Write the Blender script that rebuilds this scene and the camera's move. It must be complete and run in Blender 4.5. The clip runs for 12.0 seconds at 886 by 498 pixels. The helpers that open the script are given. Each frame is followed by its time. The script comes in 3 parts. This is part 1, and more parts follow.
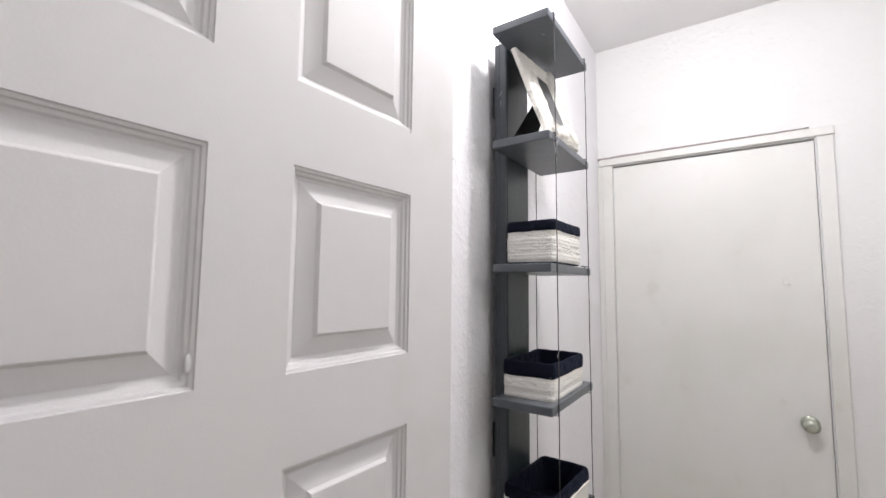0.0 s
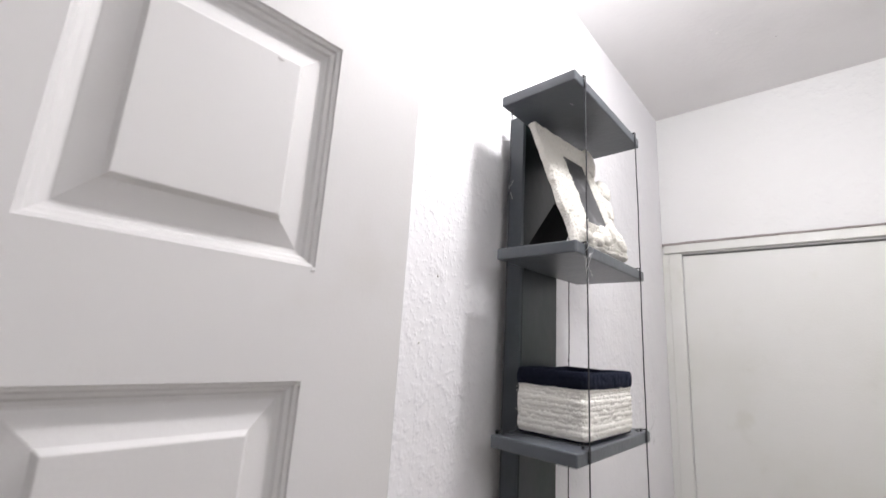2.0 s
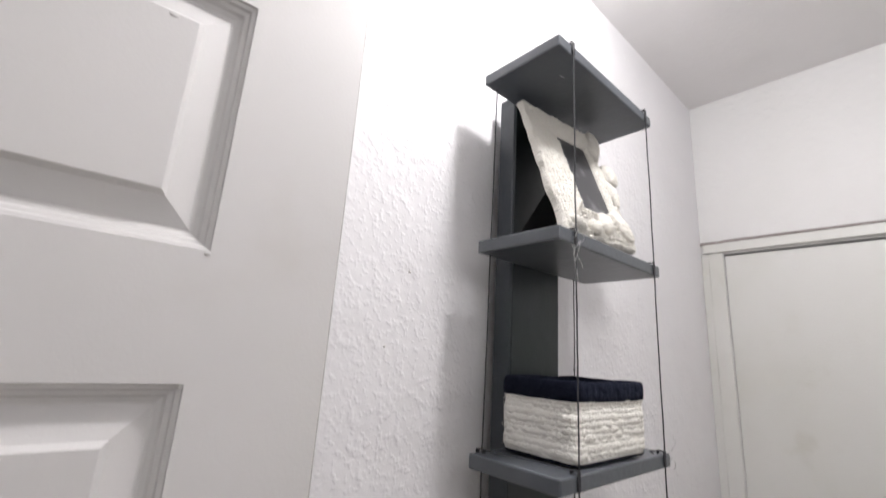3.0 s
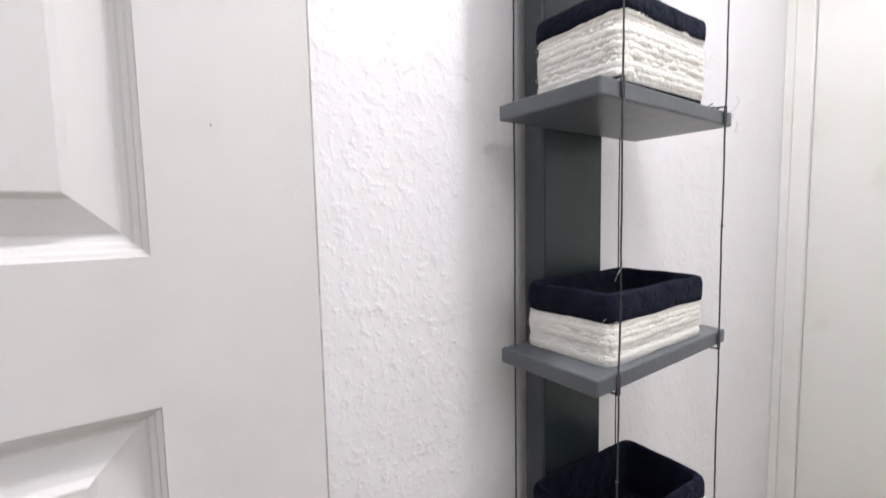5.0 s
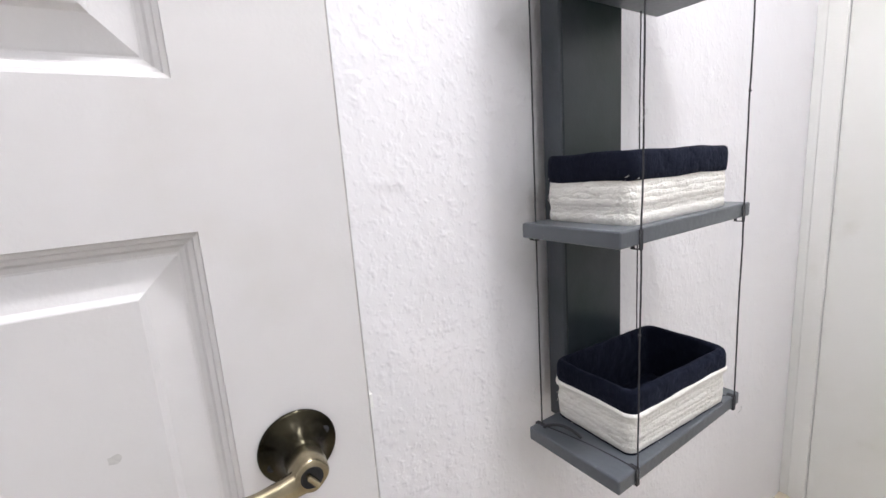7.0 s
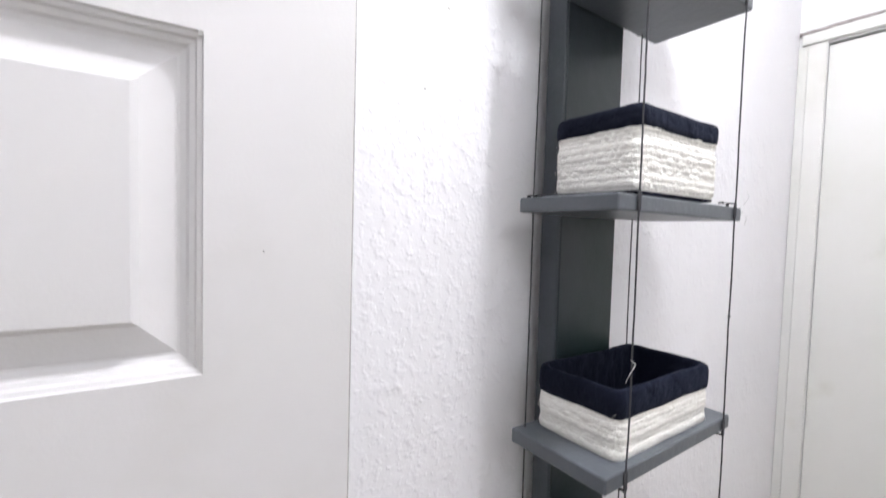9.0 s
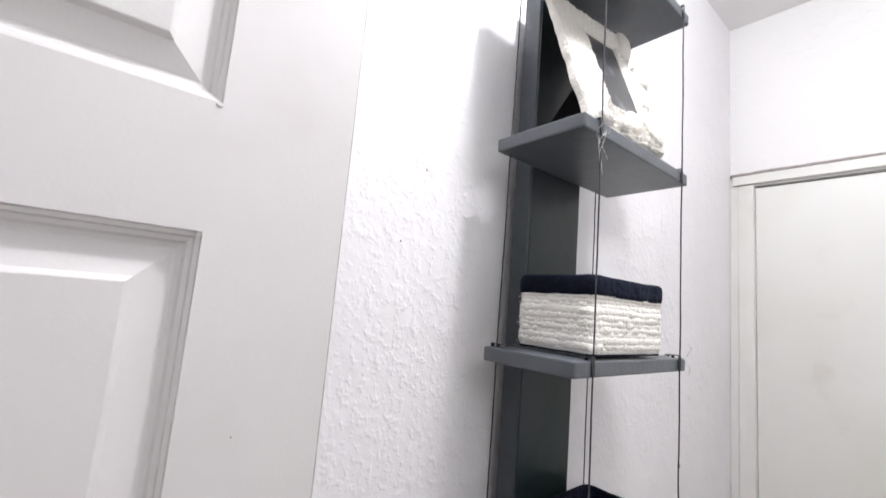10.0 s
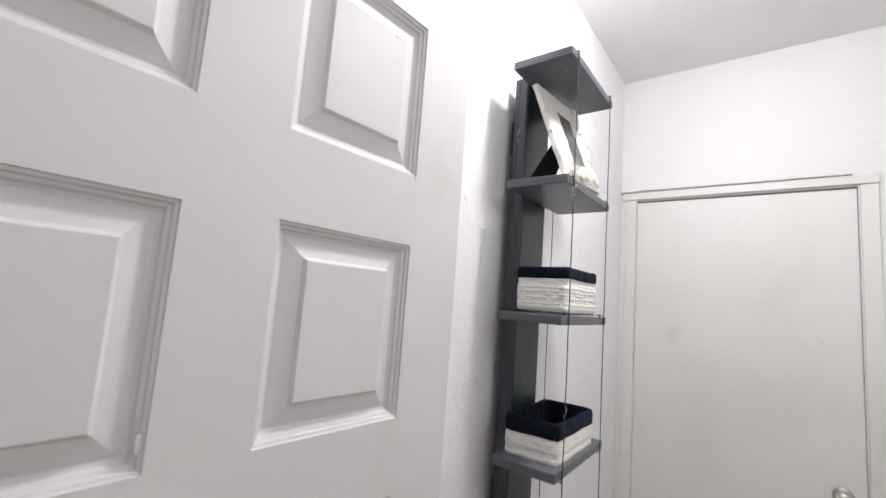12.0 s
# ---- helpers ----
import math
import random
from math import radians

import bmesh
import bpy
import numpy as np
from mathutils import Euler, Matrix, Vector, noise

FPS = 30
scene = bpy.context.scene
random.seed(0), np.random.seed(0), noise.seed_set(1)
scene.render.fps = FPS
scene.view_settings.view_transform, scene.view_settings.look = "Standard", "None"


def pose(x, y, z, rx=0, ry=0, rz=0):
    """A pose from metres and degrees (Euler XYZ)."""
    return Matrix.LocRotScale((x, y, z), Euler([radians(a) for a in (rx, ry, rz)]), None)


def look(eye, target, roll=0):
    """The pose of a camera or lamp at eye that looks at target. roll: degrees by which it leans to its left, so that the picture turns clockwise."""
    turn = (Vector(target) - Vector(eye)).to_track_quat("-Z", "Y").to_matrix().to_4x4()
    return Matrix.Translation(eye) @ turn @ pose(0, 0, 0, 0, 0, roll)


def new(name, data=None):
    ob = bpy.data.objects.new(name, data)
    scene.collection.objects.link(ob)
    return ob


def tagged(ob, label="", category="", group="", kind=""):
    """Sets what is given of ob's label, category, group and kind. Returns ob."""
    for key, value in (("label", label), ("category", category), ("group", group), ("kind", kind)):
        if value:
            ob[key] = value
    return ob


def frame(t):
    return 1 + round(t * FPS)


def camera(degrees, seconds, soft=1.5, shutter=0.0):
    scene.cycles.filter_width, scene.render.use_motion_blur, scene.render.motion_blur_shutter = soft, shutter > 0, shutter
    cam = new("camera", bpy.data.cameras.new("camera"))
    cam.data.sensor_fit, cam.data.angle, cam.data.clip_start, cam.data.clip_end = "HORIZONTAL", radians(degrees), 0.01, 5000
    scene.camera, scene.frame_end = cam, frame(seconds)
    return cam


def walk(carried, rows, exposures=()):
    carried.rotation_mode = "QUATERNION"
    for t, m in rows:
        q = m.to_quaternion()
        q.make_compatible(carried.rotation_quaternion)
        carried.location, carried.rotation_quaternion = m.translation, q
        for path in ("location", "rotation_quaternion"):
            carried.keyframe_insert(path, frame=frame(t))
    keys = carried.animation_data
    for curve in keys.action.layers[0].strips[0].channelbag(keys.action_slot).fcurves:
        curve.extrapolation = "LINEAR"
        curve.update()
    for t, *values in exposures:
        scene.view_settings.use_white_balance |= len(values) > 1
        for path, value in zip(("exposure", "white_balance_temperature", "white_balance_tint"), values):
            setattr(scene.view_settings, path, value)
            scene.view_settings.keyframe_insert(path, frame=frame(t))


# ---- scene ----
cam = camera(92.0, 12.0, soft=1.5, shutter=0.35)
PATH = [
    (0, (-0.013, -0.003, 1.411), (-1.138, 1.641, 1.583), 0.6),
    (0.2, (-0.032, 0.012, 1.423), (-1.149, 1.658, 1.625), 0.8),
    (0.5, (-0.063, 0.031, 1.439), (-1.173, 1.674, 1.699), 1.5),
    (0.8, (-0.095, 0.066, 1.458), (-1.195, 1.71, 1.747), 1.1),
    (1, (-0.108, 0.101, 1.476), (-1.203, 1.747, 1.781), 1.2),
    (1.2, (-0.108, 0.135, 1.496), (-1.215, 1.765, 1.837), 1.7),
    (1.5, (-0.099, 0.216, 1.541), (-1.318, 1.758, 1.909), 3.3),
    (1.8, (-0.084, 0.288, 1.582), (-1.363, 1.774, 1.975), 3.7),
    (2, (-0.073, 0.326, 1.61), (-1.397, 1.762, 2.039), 3.6),
    (2.2, (-0.06, 0.362, 1.63), (-1.396, 1.77, 2.112), 3.9),
    (2.5, (-0.044, 0.402, 1.641), (-1.468, 1.701, 2.174), 4.9),
    (2.8, (-0.046, 0.442, 1.629), (-1.492, 1.718, 2.156), 4.5),
    (3, (-0.051, 0.468, 1.602), (-1.509, 1.75, 2.08), 3.7),
    (3.2, (-0.051, 0.484, 1.576), (-1.53, 1.764, 1.99), 2.7),
    (4.8, (-0.086, 0.546, 1.351), (-1.683, 1.744, 1.233), -0.6),
    (5, (-0.092, 0.551, 1.326), (-1.71, 1.714, 1.163), -1.2),
    (5.2, (-0.096, 0.552, 1.306), (-1.713, 1.714, 1.112), -1.4),
    (5.5, (-0.093, 0.551, 1.282), (-1.711, 1.702, 1.046), -1.9),
    (5.8, (-0.089, 0.546, 1.263), (-1.71, 1.688, 1.004), -2.1),
    (6, (-0.088, 0.543, 1.25), (-1.715, 1.673, 0.979), -2.4),
    (6.2, (-0.086, 0.542, 1.242), (-1.723, 1.652, 0.944), -2.6),
    (6.5, (-0.085, 0.539, 1.228), (-1.724, 1.636, 0.894), -3.2),
    (6.7, (-0.085, 0.537, 1.217), (-1.726, 1.626, 0.869), -3.7),
    (7.5, (-0.087, 0.531, 1.240), (-1.738, 1.612, 0.875), -4.3),
    (8.3, (-0.088, 0.527, 1.314), (-1.749, 1.602, 1.019), -3.5),
    (8.5, (-0.087, 0.533, 1.342), (-1.748, 1.621, 1.102), -1.7),
    (8.7, (-0.09, 0.533, 1.376), (-1.742, 1.641, 1.174), -0.3),
    (9, (-0.087, 0.52, 1.419), (-1.719, 1.672, 1.331), 1.6),
    (9.2, (-0.083, 0.515, 1.442), (-1.71, 1.678, 1.421), 2.8),
    (9.5, (-0.078, 0.513, 1.474), (-1.64, 1.761, 1.548), 3.4),
    (9.8, (-0.072, 0.502, 1.507), (-1.61, 1.768, 1.693), 4.1),
    (10, (-0.067, 0.49, 1.522), (-1.6, 1.749, 1.778), 4.8),
    (10.2, (-0.059, 0.472, 1.53), (-1.588, 1.726, 1.826), 5.2),
    (10.5, (-0.052, 0.441, 1.528), (-1.562, 1.705, 1.879), 5.1),
    (10.8, (-0.052, 0.392, 1.512), (-1.472, 1.74, 1.922), 5.2),
    (11, (-0.053, 0.329, 1.52), (-1.459, 1.702, 1.894), 5.5),
    (11.2, (-0.059, 0.26, 1.513), (-1.424, 1.673, 1.888), 5.3),
    (11.5, (-0.052, 0.165, 1.49), (-1.294, 1.7, 1.807), 4.4),
    (11.8, (-0.031, 0.091, 1.49), (-1.242, 1.658, 1.769), 4.1),
    (12, (-0.014, 0.05, 1.486), (-1.214, 1.633, 1.713), 4.3),
]
walk(cam, [(t, look(eye, target, roll)) for t, eye, target, roll in PATH],
     [(0, 0.80, 6390, 10), (1.0, 0.76, 6340, 10), (1.5, 0.64, 6360, 10), (2.0, 0.50, 6410, 10), (2.5, 0.38, 6410, 10), (3.0, 0.28, 6510, 10),
      (4.8, 1.08, 6360, 10), (5.5, 1.17, 6340, 10), (6.5, 1.32, 6260, 10), (8.5, 1.28, 6140, 9), (9.5, 0.99, 6200, 10), (10.0, 0.84, 6290, 10), (10.5, 0.62, 6330, 10), (11.0, 0.62, 6340, 10), (12, 0.66, 6380, 10)])

# ---- light ----
world = bpy.data.worlds.new("world")
scene.world = world
world.use_nodes = True
world.node_tree.nodes["Background"].inputs[0].default_value = (1, 1, 1, 1)
world.node_tree.nodes["Background"].inputs[1].default_value = 0.05


def lamp(name, place, watts, radius, colour):
    data = bpy.data.lights.new(name, "POINT")
    data.energy, data.shadow_soft_size, data.color = watts, radius, colour
    ob = new(name, data)
    ob.location = place
    return ob


# a bare bulb under the ceiling, and a weaker unseen lamp added as fill
lamp("ceiling_bulb", (-0.095, 0.976, 2.555), 20.6, 0.050, (1.0, 0.985, 0.985))
lamp("fill_lamp", (0.62, 0.45, 2.06), 4.4, 0.14, (1.0, 0.98, 0.975))


# ---- materials ----
def material(name, colour, rough=0.5, metal=0.0, bumps=(), spots=(), specular=0.5):
    """colour: linear base. bumps: (scale, detail, metres, low, high) layers of relief.
    spots: (scale, colour, low, high, amount) patches of another colour."""
    m = bpy.data.materials.new(name)
    m.use_nodes = True
    nt = m.node_tree
    b = nt.nodes["Principled BSDF"]
    b.inputs["Roughness"].default_value, b.inputs["Metallic"].default_value = rough, metal
    b.inputs["Specular IOR Level"].default_value = specular
    pos = nt.nodes.new("ShaderNodeTexCoord").outputs["Object"]

    def cloud(scale, detail, low, high):
        n = nt.nodes.new("ShaderNodeTexNoise")
        n.inputs["Scale"].default_value, n.inputs["Detail"].default_value = scale, detail
        nt.links.new(pos, n.inputs["Vector"])
        r = nt.nodes.new("ShaderNodeMapRange")
        r.interpolation_type = "SMOOTHSTEP"
        r.inputs["From Min"].default_value, r.inputs["From Max"].default_value = low, high
        nt.links.new(n.outputs["Fac"], r.inputs["Value"])
        return r.outputs["Result"]

    last = None
    for scale, other, low, high, amount in spots:
        mix = nt.nodes.new("ShaderNodeMix")
        mix.data_type = "RGBA"
        times = nt.nodes.new("ShaderNodeMath")
        times.operation = "MULTIPLY"
        times.inputs[1].default_value = amount
        nt.links.new(cloud(scale, 4, low, high), times.inputs[0])
        nt.links.new(times.outputs[0], mix.inputs["Factor"])
        if last is None:
            mix.inputs["A"].default_value = (*colour, 1)
        else:
            nt.links.new(last, mix.inputs["A"])
        mix.inputs["B"].default_value = (*other, 1)
        last = mix.outputs["Result"]
    if last is None:
        b.inputs["Base Color"].default_value = (*colour, 1)
    else:
        nt.links.new(last, b.inputs["Base Color"])
    relief = None
    for scale, detail, metres, low, high in bumps:
        bump = nt.nodes.new("ShaderNodeBump")
        bump.inputs["Distance"].default_value = metres
        nt.links.new(cloud(scale, detail, low, high), bump.inputs["Height"])
        if relief is not None:
            nt.links.new(relief, bump.inputs["Normal"])
        relief = bump.outputs["Normal"]
    if relief is not None:
        nt.links.new(relief, b.inputs["Normal"])
    return m


WALL = material("wall_paint", (0.768, 0.757, 0.774), 0.75, bumps=((95, 1, 0.0006, 0.50, 0.80), (44, 2, 0.0013, 0.50, 0.84), (16, 2, 0.0014, 0.3, 0.75), (330, 2, 0.00006, 0.3, 0.7)),
                spots=((3, (0.735, 0.722, 0.74), 0.45, 0.7, 0.6),))
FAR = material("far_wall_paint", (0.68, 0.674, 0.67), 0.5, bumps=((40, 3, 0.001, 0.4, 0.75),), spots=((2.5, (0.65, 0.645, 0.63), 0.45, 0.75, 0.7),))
CEIL = material("ceiling_paint", (0.83, 0.815, 0.815), 0.6, bumps=((60, 2, 0.0003, 0.4, 0.75),), spots=((3, (0.76, 0.745, 0.745), 0.45, 0.75, 0.6),))
DOORP = material("door_paint", (0.595, 0.582, 0.582), 0.6, bumps=((260, 2, 0.00004, 0.3, 0.7), (6, 2, 0.0006, 0.3, 0.7)),
                 spots=((4, (0.60, 0.59, 0.575), 0.45, 0.75, 0.6), (5, (0.535, 0.515, 0.495), 0.58, 0.75, 0.5), (14, (0.51, 0.49, 0.455), 0.72, 0.80, 0.35)))
SLAB = material("closet_door_paint", (0.655, 0.65, 0.63), 0.38, bumps=((180, 2, 0.00015, 0.3, 0.7), (5, 2, 0.002, 0.3, 0.7)),
                spots=((2.2, (0.60, 0.595, 0.555), 0.42, 0.72, 0.8), (9, (0.51, 0.495, 0.44), 0.60, 0.8, 0.4)))
GREY = material("grey_paint", (0.086, 0.095, 0.110), 0.34, bumps=((120, 3, 0.00012, 0.35, 0.7), (20, 2, 0.0003, 0.3, 0.7)),
                spots=((9, (0.066, 0.075, 0.087), 0.42, 0.7, 0.8), (60, (0.20, 0.215, 0.23), 0.68, 0.8, 0.4)), specular=0.6)
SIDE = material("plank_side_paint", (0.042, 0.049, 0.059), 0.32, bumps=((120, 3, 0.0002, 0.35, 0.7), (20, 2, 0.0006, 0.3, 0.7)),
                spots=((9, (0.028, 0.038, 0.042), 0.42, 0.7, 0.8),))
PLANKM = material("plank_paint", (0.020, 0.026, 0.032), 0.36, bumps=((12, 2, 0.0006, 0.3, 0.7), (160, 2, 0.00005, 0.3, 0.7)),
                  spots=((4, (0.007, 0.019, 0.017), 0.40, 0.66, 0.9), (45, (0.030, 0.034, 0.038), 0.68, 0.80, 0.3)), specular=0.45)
THREAD = material("thread", (0.60, 0.60, 0.60), 0.8)
# grey of chipped paint, also the gap's shade painted onto the door's arris
EDGE_SHADE_CHIP = material("edge_shade_chip", (0.33, 0.32, 0.31), 0.6, spots=((40, (0.46, 0.45, 0.44), 0.45, 0.65, 0.8),))
CORD = material("cord", (0.035, 0.035, 0.04), 0.7, bumps=((900, 2, 0.0004, 0.3, 0.7),))
COTTON = material("cotton_rope", (0.79, 0.77, 0.725), 0.95, bumps=((130, 3, 0.0007, 0.3, 0.75), (420, 2, 0.0004, 0.35, 0.7), (1400, 2, 0.00012, 0.3, 0.7)),
                  spots=((60, (0.75, 0.72, 0.655), 0.5, 0.75, 0.5),), specular=0.1)
PLASTER = material("frame_plaster", (0.72, 0.695, 0.645), 0.85, bumps=((160, 3, 0.0011, 0.35, 0.7), (520, 2, 0.0005, 0.3, 0.7)), spots=((70, (0.70, 0.67, 0.60), 0.5, 0.75, 0.5),), specular=0.15)
NAVY = material("navy_cloth", (0.0047, 0.0062, 0.0148), 0.95, bumps=((900, 2, 0.0003, 0.3, 0.7), (50, 3, 0.002, 0.3, 0.7)),
                spots=((160, (0.020, 0.025, 0.038), 0.66, 0.78, 0.4),), specular=0.15)
sheen = NAVY.node_tree.nodes["Principled BSDF"].inputs
sheen["Sheen Weight"].default_value, sheen["Sheen Roughness"].default_value, sheen["Sheen Tint"].default_value = 0.05, 0.4, (0.35, 0.45, 0.8, 1)
BRASS = material("antique_brass", (0.43, 0.38, 0.26), 0.27, 1.0, bumps=((40, 2, 0.0004, 0.3, 0.7),), spots=((30, (0.22, 0.18, 0.12), 0.42, 0.66, 0.7),))
ROSE = material("dark_brass", (0.046, 0.041, 0.027), 0.26, 1.0, bumps=((40, 2, 0.0003, 0.3, 0.7),), spots=((35, (0.018, 0.016, 0.012), 0.42, 0.62, 0.85),))
nodes = ROSE.node_tree.nodes
ring_way = nodes.new("ShaderNodeTangent")
ring_way.direction_type, ring_way.axis = "RADIAL", "X"
ROSE.node_tree.links.new(ring_way.outputs[0], nodes["Principled BSDF"].inputs["Tangent"])
nodes["Principled BSDF"].inputs["Anisotropic"].default_value = 0.9
nodes["Principled BSDF"].inputs["Anisotropic Rotation"].default_value = 0.25
SPECK = material("filler", (0.55, 0.53, 0.50), 0.8, spots=((400, (0.3, 0.29, 0.28), 0.5, 0.62, 0.8),))
SMUDGE = material("smudge", (0.46, 0.45, 0.445), 0.7, spots=((300, (0.5, 0.49, 0.48), 0.4, 0.6, 0.9),))
BLACK = material("black_card", (0.008, 0.008, 0.01), 0.8, bumps=((300, 2, 0.0003, 0.3, 0.7),))
PHOTO = material("photo", (0.055, 0.055, 0.06), 0.3, spots=((18, (0.30, 0.30, 0.31), 0.5, 0.7, 0.8), (30, (0.05, 0.05, 0.055), 0.52, 0.7, 0.8)))
FLOORM = material("floor_tile", (0.62, 0.55, 0.44), 0.4, bumps=((60, 3, 0.0006, 0.35, 0.7),), spots=((6, (0.52, 0.455, 0.36), 0.4, 0.7, 0.8),))
KNOBM = material("worn_knob", (0.42, 0.43, 0.37), 0.3, 0.6, spots=((60, (0.25, 0.26, 0.22), 0.45, 0.7, 0.8),))
PLASTIC = material("white_plastic", (0.82, 0.82, 0.80), 0.25)
HEAD_LINE = material("head_line", (0.33, 0.295, 0.285), 0.8, bumps=((120, 3, 0.001, 0.3, 0.7),), spots=((60, (0.22, 0.19, 0.18), 0.45, 0.65, 0.8),))
GAP = material("dark_gap", (0.06, 0.058, 0.055), 0.9, bumps=((200, 2, 0.0005, 0.3, 0.7),))


# ---- builders ----
def mesh_of(name, bm, mat, smooth=False):
    bmesh.ops.recalc_face_normals(bm, faces=bm.faces)
    me = bpy.data.meshes.new(name)
    bm.to_mesh(me)
    bm.free()
    me.materials.append(mat)
    if smooth:
        for p in me.polygons:
            p.use_smooth = True
    return me


def part(name, bm, mat, parent=None, label="", smooth=False, m=None):
    ob = new(name, mesh_of(name, bm, mat, smooth))
    if m is not None:
        ob.matrix_basis = m
    if parent is not None:
        ob.parent = parent
    if label:
        tagged(ob, label)
    return ob


def base(name, place, label, category, group="", kind="", rz=0):
    ob = new(name)
    ob.matrix_basis = pose(*place, 0, 0, rz)
    return tagged(ob, label, category, group, kind)


def box(lo, hi, bevel=0.0, segments=2, bm=None):
    bm = bm or bmesh.new()
    sub = bmesh.new()
    bmesh.ops.create_cube(sub, size=1)
    for v in sub.verts:
        v.co = Vector([(a + b) / 2 + c * (b - a) for a, b, c in zip(lo, hi, v.co)])
    if bevel:
        bmesh.ops.bevel(sub, geom=sub.edges[:], offset=bevel, segments=segments, affect="EDGES", profile=0.5)
    tmp = bpy.data.meshes.new("tmp")
    sub.to_mesh(tmp)
    sub.free()
    bm.from_mesh(tmp)
    bpy.data.meshes.remove(tmp)
    return bm


def rings(loops, closed_ends=True, bm=None):
    """Skin a row of equal loops of points."""
    bm = bm or bmesh.new()
    rows = [[bm.verts.new(p) for p in loop] for loop in loops]
    n = len(rows[0])
    for a, b in zip(rows, rows[1:]):
        for i in range(n):
            bm.faces.new((a[i], a[(i + 1) % n], b[(i + 1) % n], b[i]))
    if closed_ends:
        bm.faces.new(rows[0])
        bm.faces.new(rows[-1])
    return bm


def tube(points, radius, sides=8, bm=None):
    pts = [Vector(p) for p in points]
    loops = []
    for i, p in enumerate(pts):
        d = (pts[min(i + 1, len(pts) - 1)] - pts[max(i - 1, 0)]).normalized()
        side = d.orthogonal().normalized() if abs(d.z) < 0.9 else d.cross(Vector((0, 1, 0))).normalized()
        up = d.cross(side)
        r = radius(i / (len(pts) - 1)) if callable(radius) else radius
        loops.append([p + r * (math.cos(a) * side + math.sin(a) * up) for a in [2 * math.pi * k / sides for k in range(sides)]])
    return rings(loops, True, bm)


def lathe(profile, axis="x", sides=40):
    """profile: (along, radius) pairs round an axis."""
    loops = []
    for d, r in profile:
        loop = []
        for k in range(sides):
            a = 2 * math.pi * k / sides
            c, s = r * math.cos(a), r * math.sin(a)
            loop.append({"x": (d, c, s), "y": (c, d, s), "z": (c, s, d)}[axis])
        loops.append(loop)
    return rings(loops)


def rounded(hx, hy, r, n=5):
    """A rounded rectangle in the plane, with extra points along its sides."""
    pts = []
    corners = [(hx - r, hy - r, 0), (-hx + r, hy - r, 90), (-hx + r, -hy + r, 180), (hx - r, -hy + r, 270)]
    for i, (cx, cy, a0) in enumerate(corners):
        for k in range(n + 1):
            a = radians(a0 + 90 * k / n)
            pts.append((cx + r * math.cos(a), cy + r * math.sin(a)))
        nx, ny, na = corners[(i + 1) % 4]
        a = radians(na)
        end = (nx + r * math.cos(a), ny + r * math.sin(a))
        st = pts[-1]
        for k in range(1, 10):
            pts.append((st[0] + (end[0] - st[0]) * k / 10, st[1] + (end[1] - st[1]) * k / 10))
    return pts


# ---- the room ----
WX, FY, CZ = -0.580, 2.235, 2.644        # side wall, far wall, ceiling
RX, BY = 0.98, -1.0
part_wall = lambda name, lo, hi, mat, label: tagged(part(name, box(lo, hi), mat), label, "wall", kind="structure")
part_wall("wall_west", (WX - 0.12, BY - 0.12, 0), (WX, FY + 0.12, CZ), WALL, "white painted wall with a knocked-down plaster texture")
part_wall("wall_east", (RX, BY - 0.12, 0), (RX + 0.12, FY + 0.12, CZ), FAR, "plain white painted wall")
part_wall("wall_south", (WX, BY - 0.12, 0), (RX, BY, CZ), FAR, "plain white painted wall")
DX0, DX1, DZ = -0.507, 0.272, 2.022      # closet door opening
bm = box((WX, FY, 0), (DX0, FY + 0.12, CZ))
box((DX1, FY, 0), (RX, FY + 0.12, CZ), bm=bm)
box((DX0, FY, DZ), (DX1, FY + 0.12, CZ), bm=bm)
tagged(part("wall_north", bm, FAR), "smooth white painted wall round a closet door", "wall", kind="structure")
tagged(part("floor", box((WX - 0.12, BY - 0.12, -0.1), (RX + 0.12, FY + 0.6, 0)), FLOORM), "plain cream floor", "floor", kind="structure")
tagged(part("ceiling", box((WX - 0.12, BY - 0.12, CZ), (RX + 0.12, FY + 0.12, CZ + 0.1)), CEIL), "flat white painted ceiling", "ceiling", kind="structure")
part_wall("wall_closet", (WX, FY + 0.5, 0), (RX, FY + 0.6, CZ), FAR, "plain wall at the back of the closet")

for y, z, r in ((0.826, 2.199, 0.0045), (0.867, 1.724, 0.0028), (0.832, 1.608, 0.0022), (0.84, 2.19, 0.002), (1.36, 1.56, 0.002)):
    bm = bmesh.new()
    bmesh.ops.create_icosphere(bm, subdivisions=2, radius=1)
    for v in bm.verts:
        f = 1 + 0.35 * noise.noise(v.co * 2 + Vector((y * 30, z * 30, 0)))
        v.co = Vector((v.co.x * 0.0006, v.co.y * r * f, v.co.z * r * 0.8 * f))
    part("filled_hole", bm, SPECK, bpy.data.objects["wall_west"], "small filled nail hole", True, pose(WX, y, z))

for x, y, ln, turn in ((-0.261, 1.776, 0.016, 20), (-0.166, 1.646, 0.012, -10), (-0.275, 1.752, 0.007, 60), (-0.330, 1.510, 0.009, 35), (-0.120, 1.900, 0.008, -40)):
    bm = tube([(ln * (u - 0.5), 0.002 * math.sin(u * 5 + x * 40), -0.0004) for u in [k / 8 for k in range(9)]], lambda u: 0.0003 + 0.0012 * math.sin(math.pi * u) ** 2, 6)
    part("plaster_fleck", bm, CEIL, bpy.data.objects["ceiling"], "raised fleck of plaster", True, pose(x, y, CZ, 0, 0, turn))

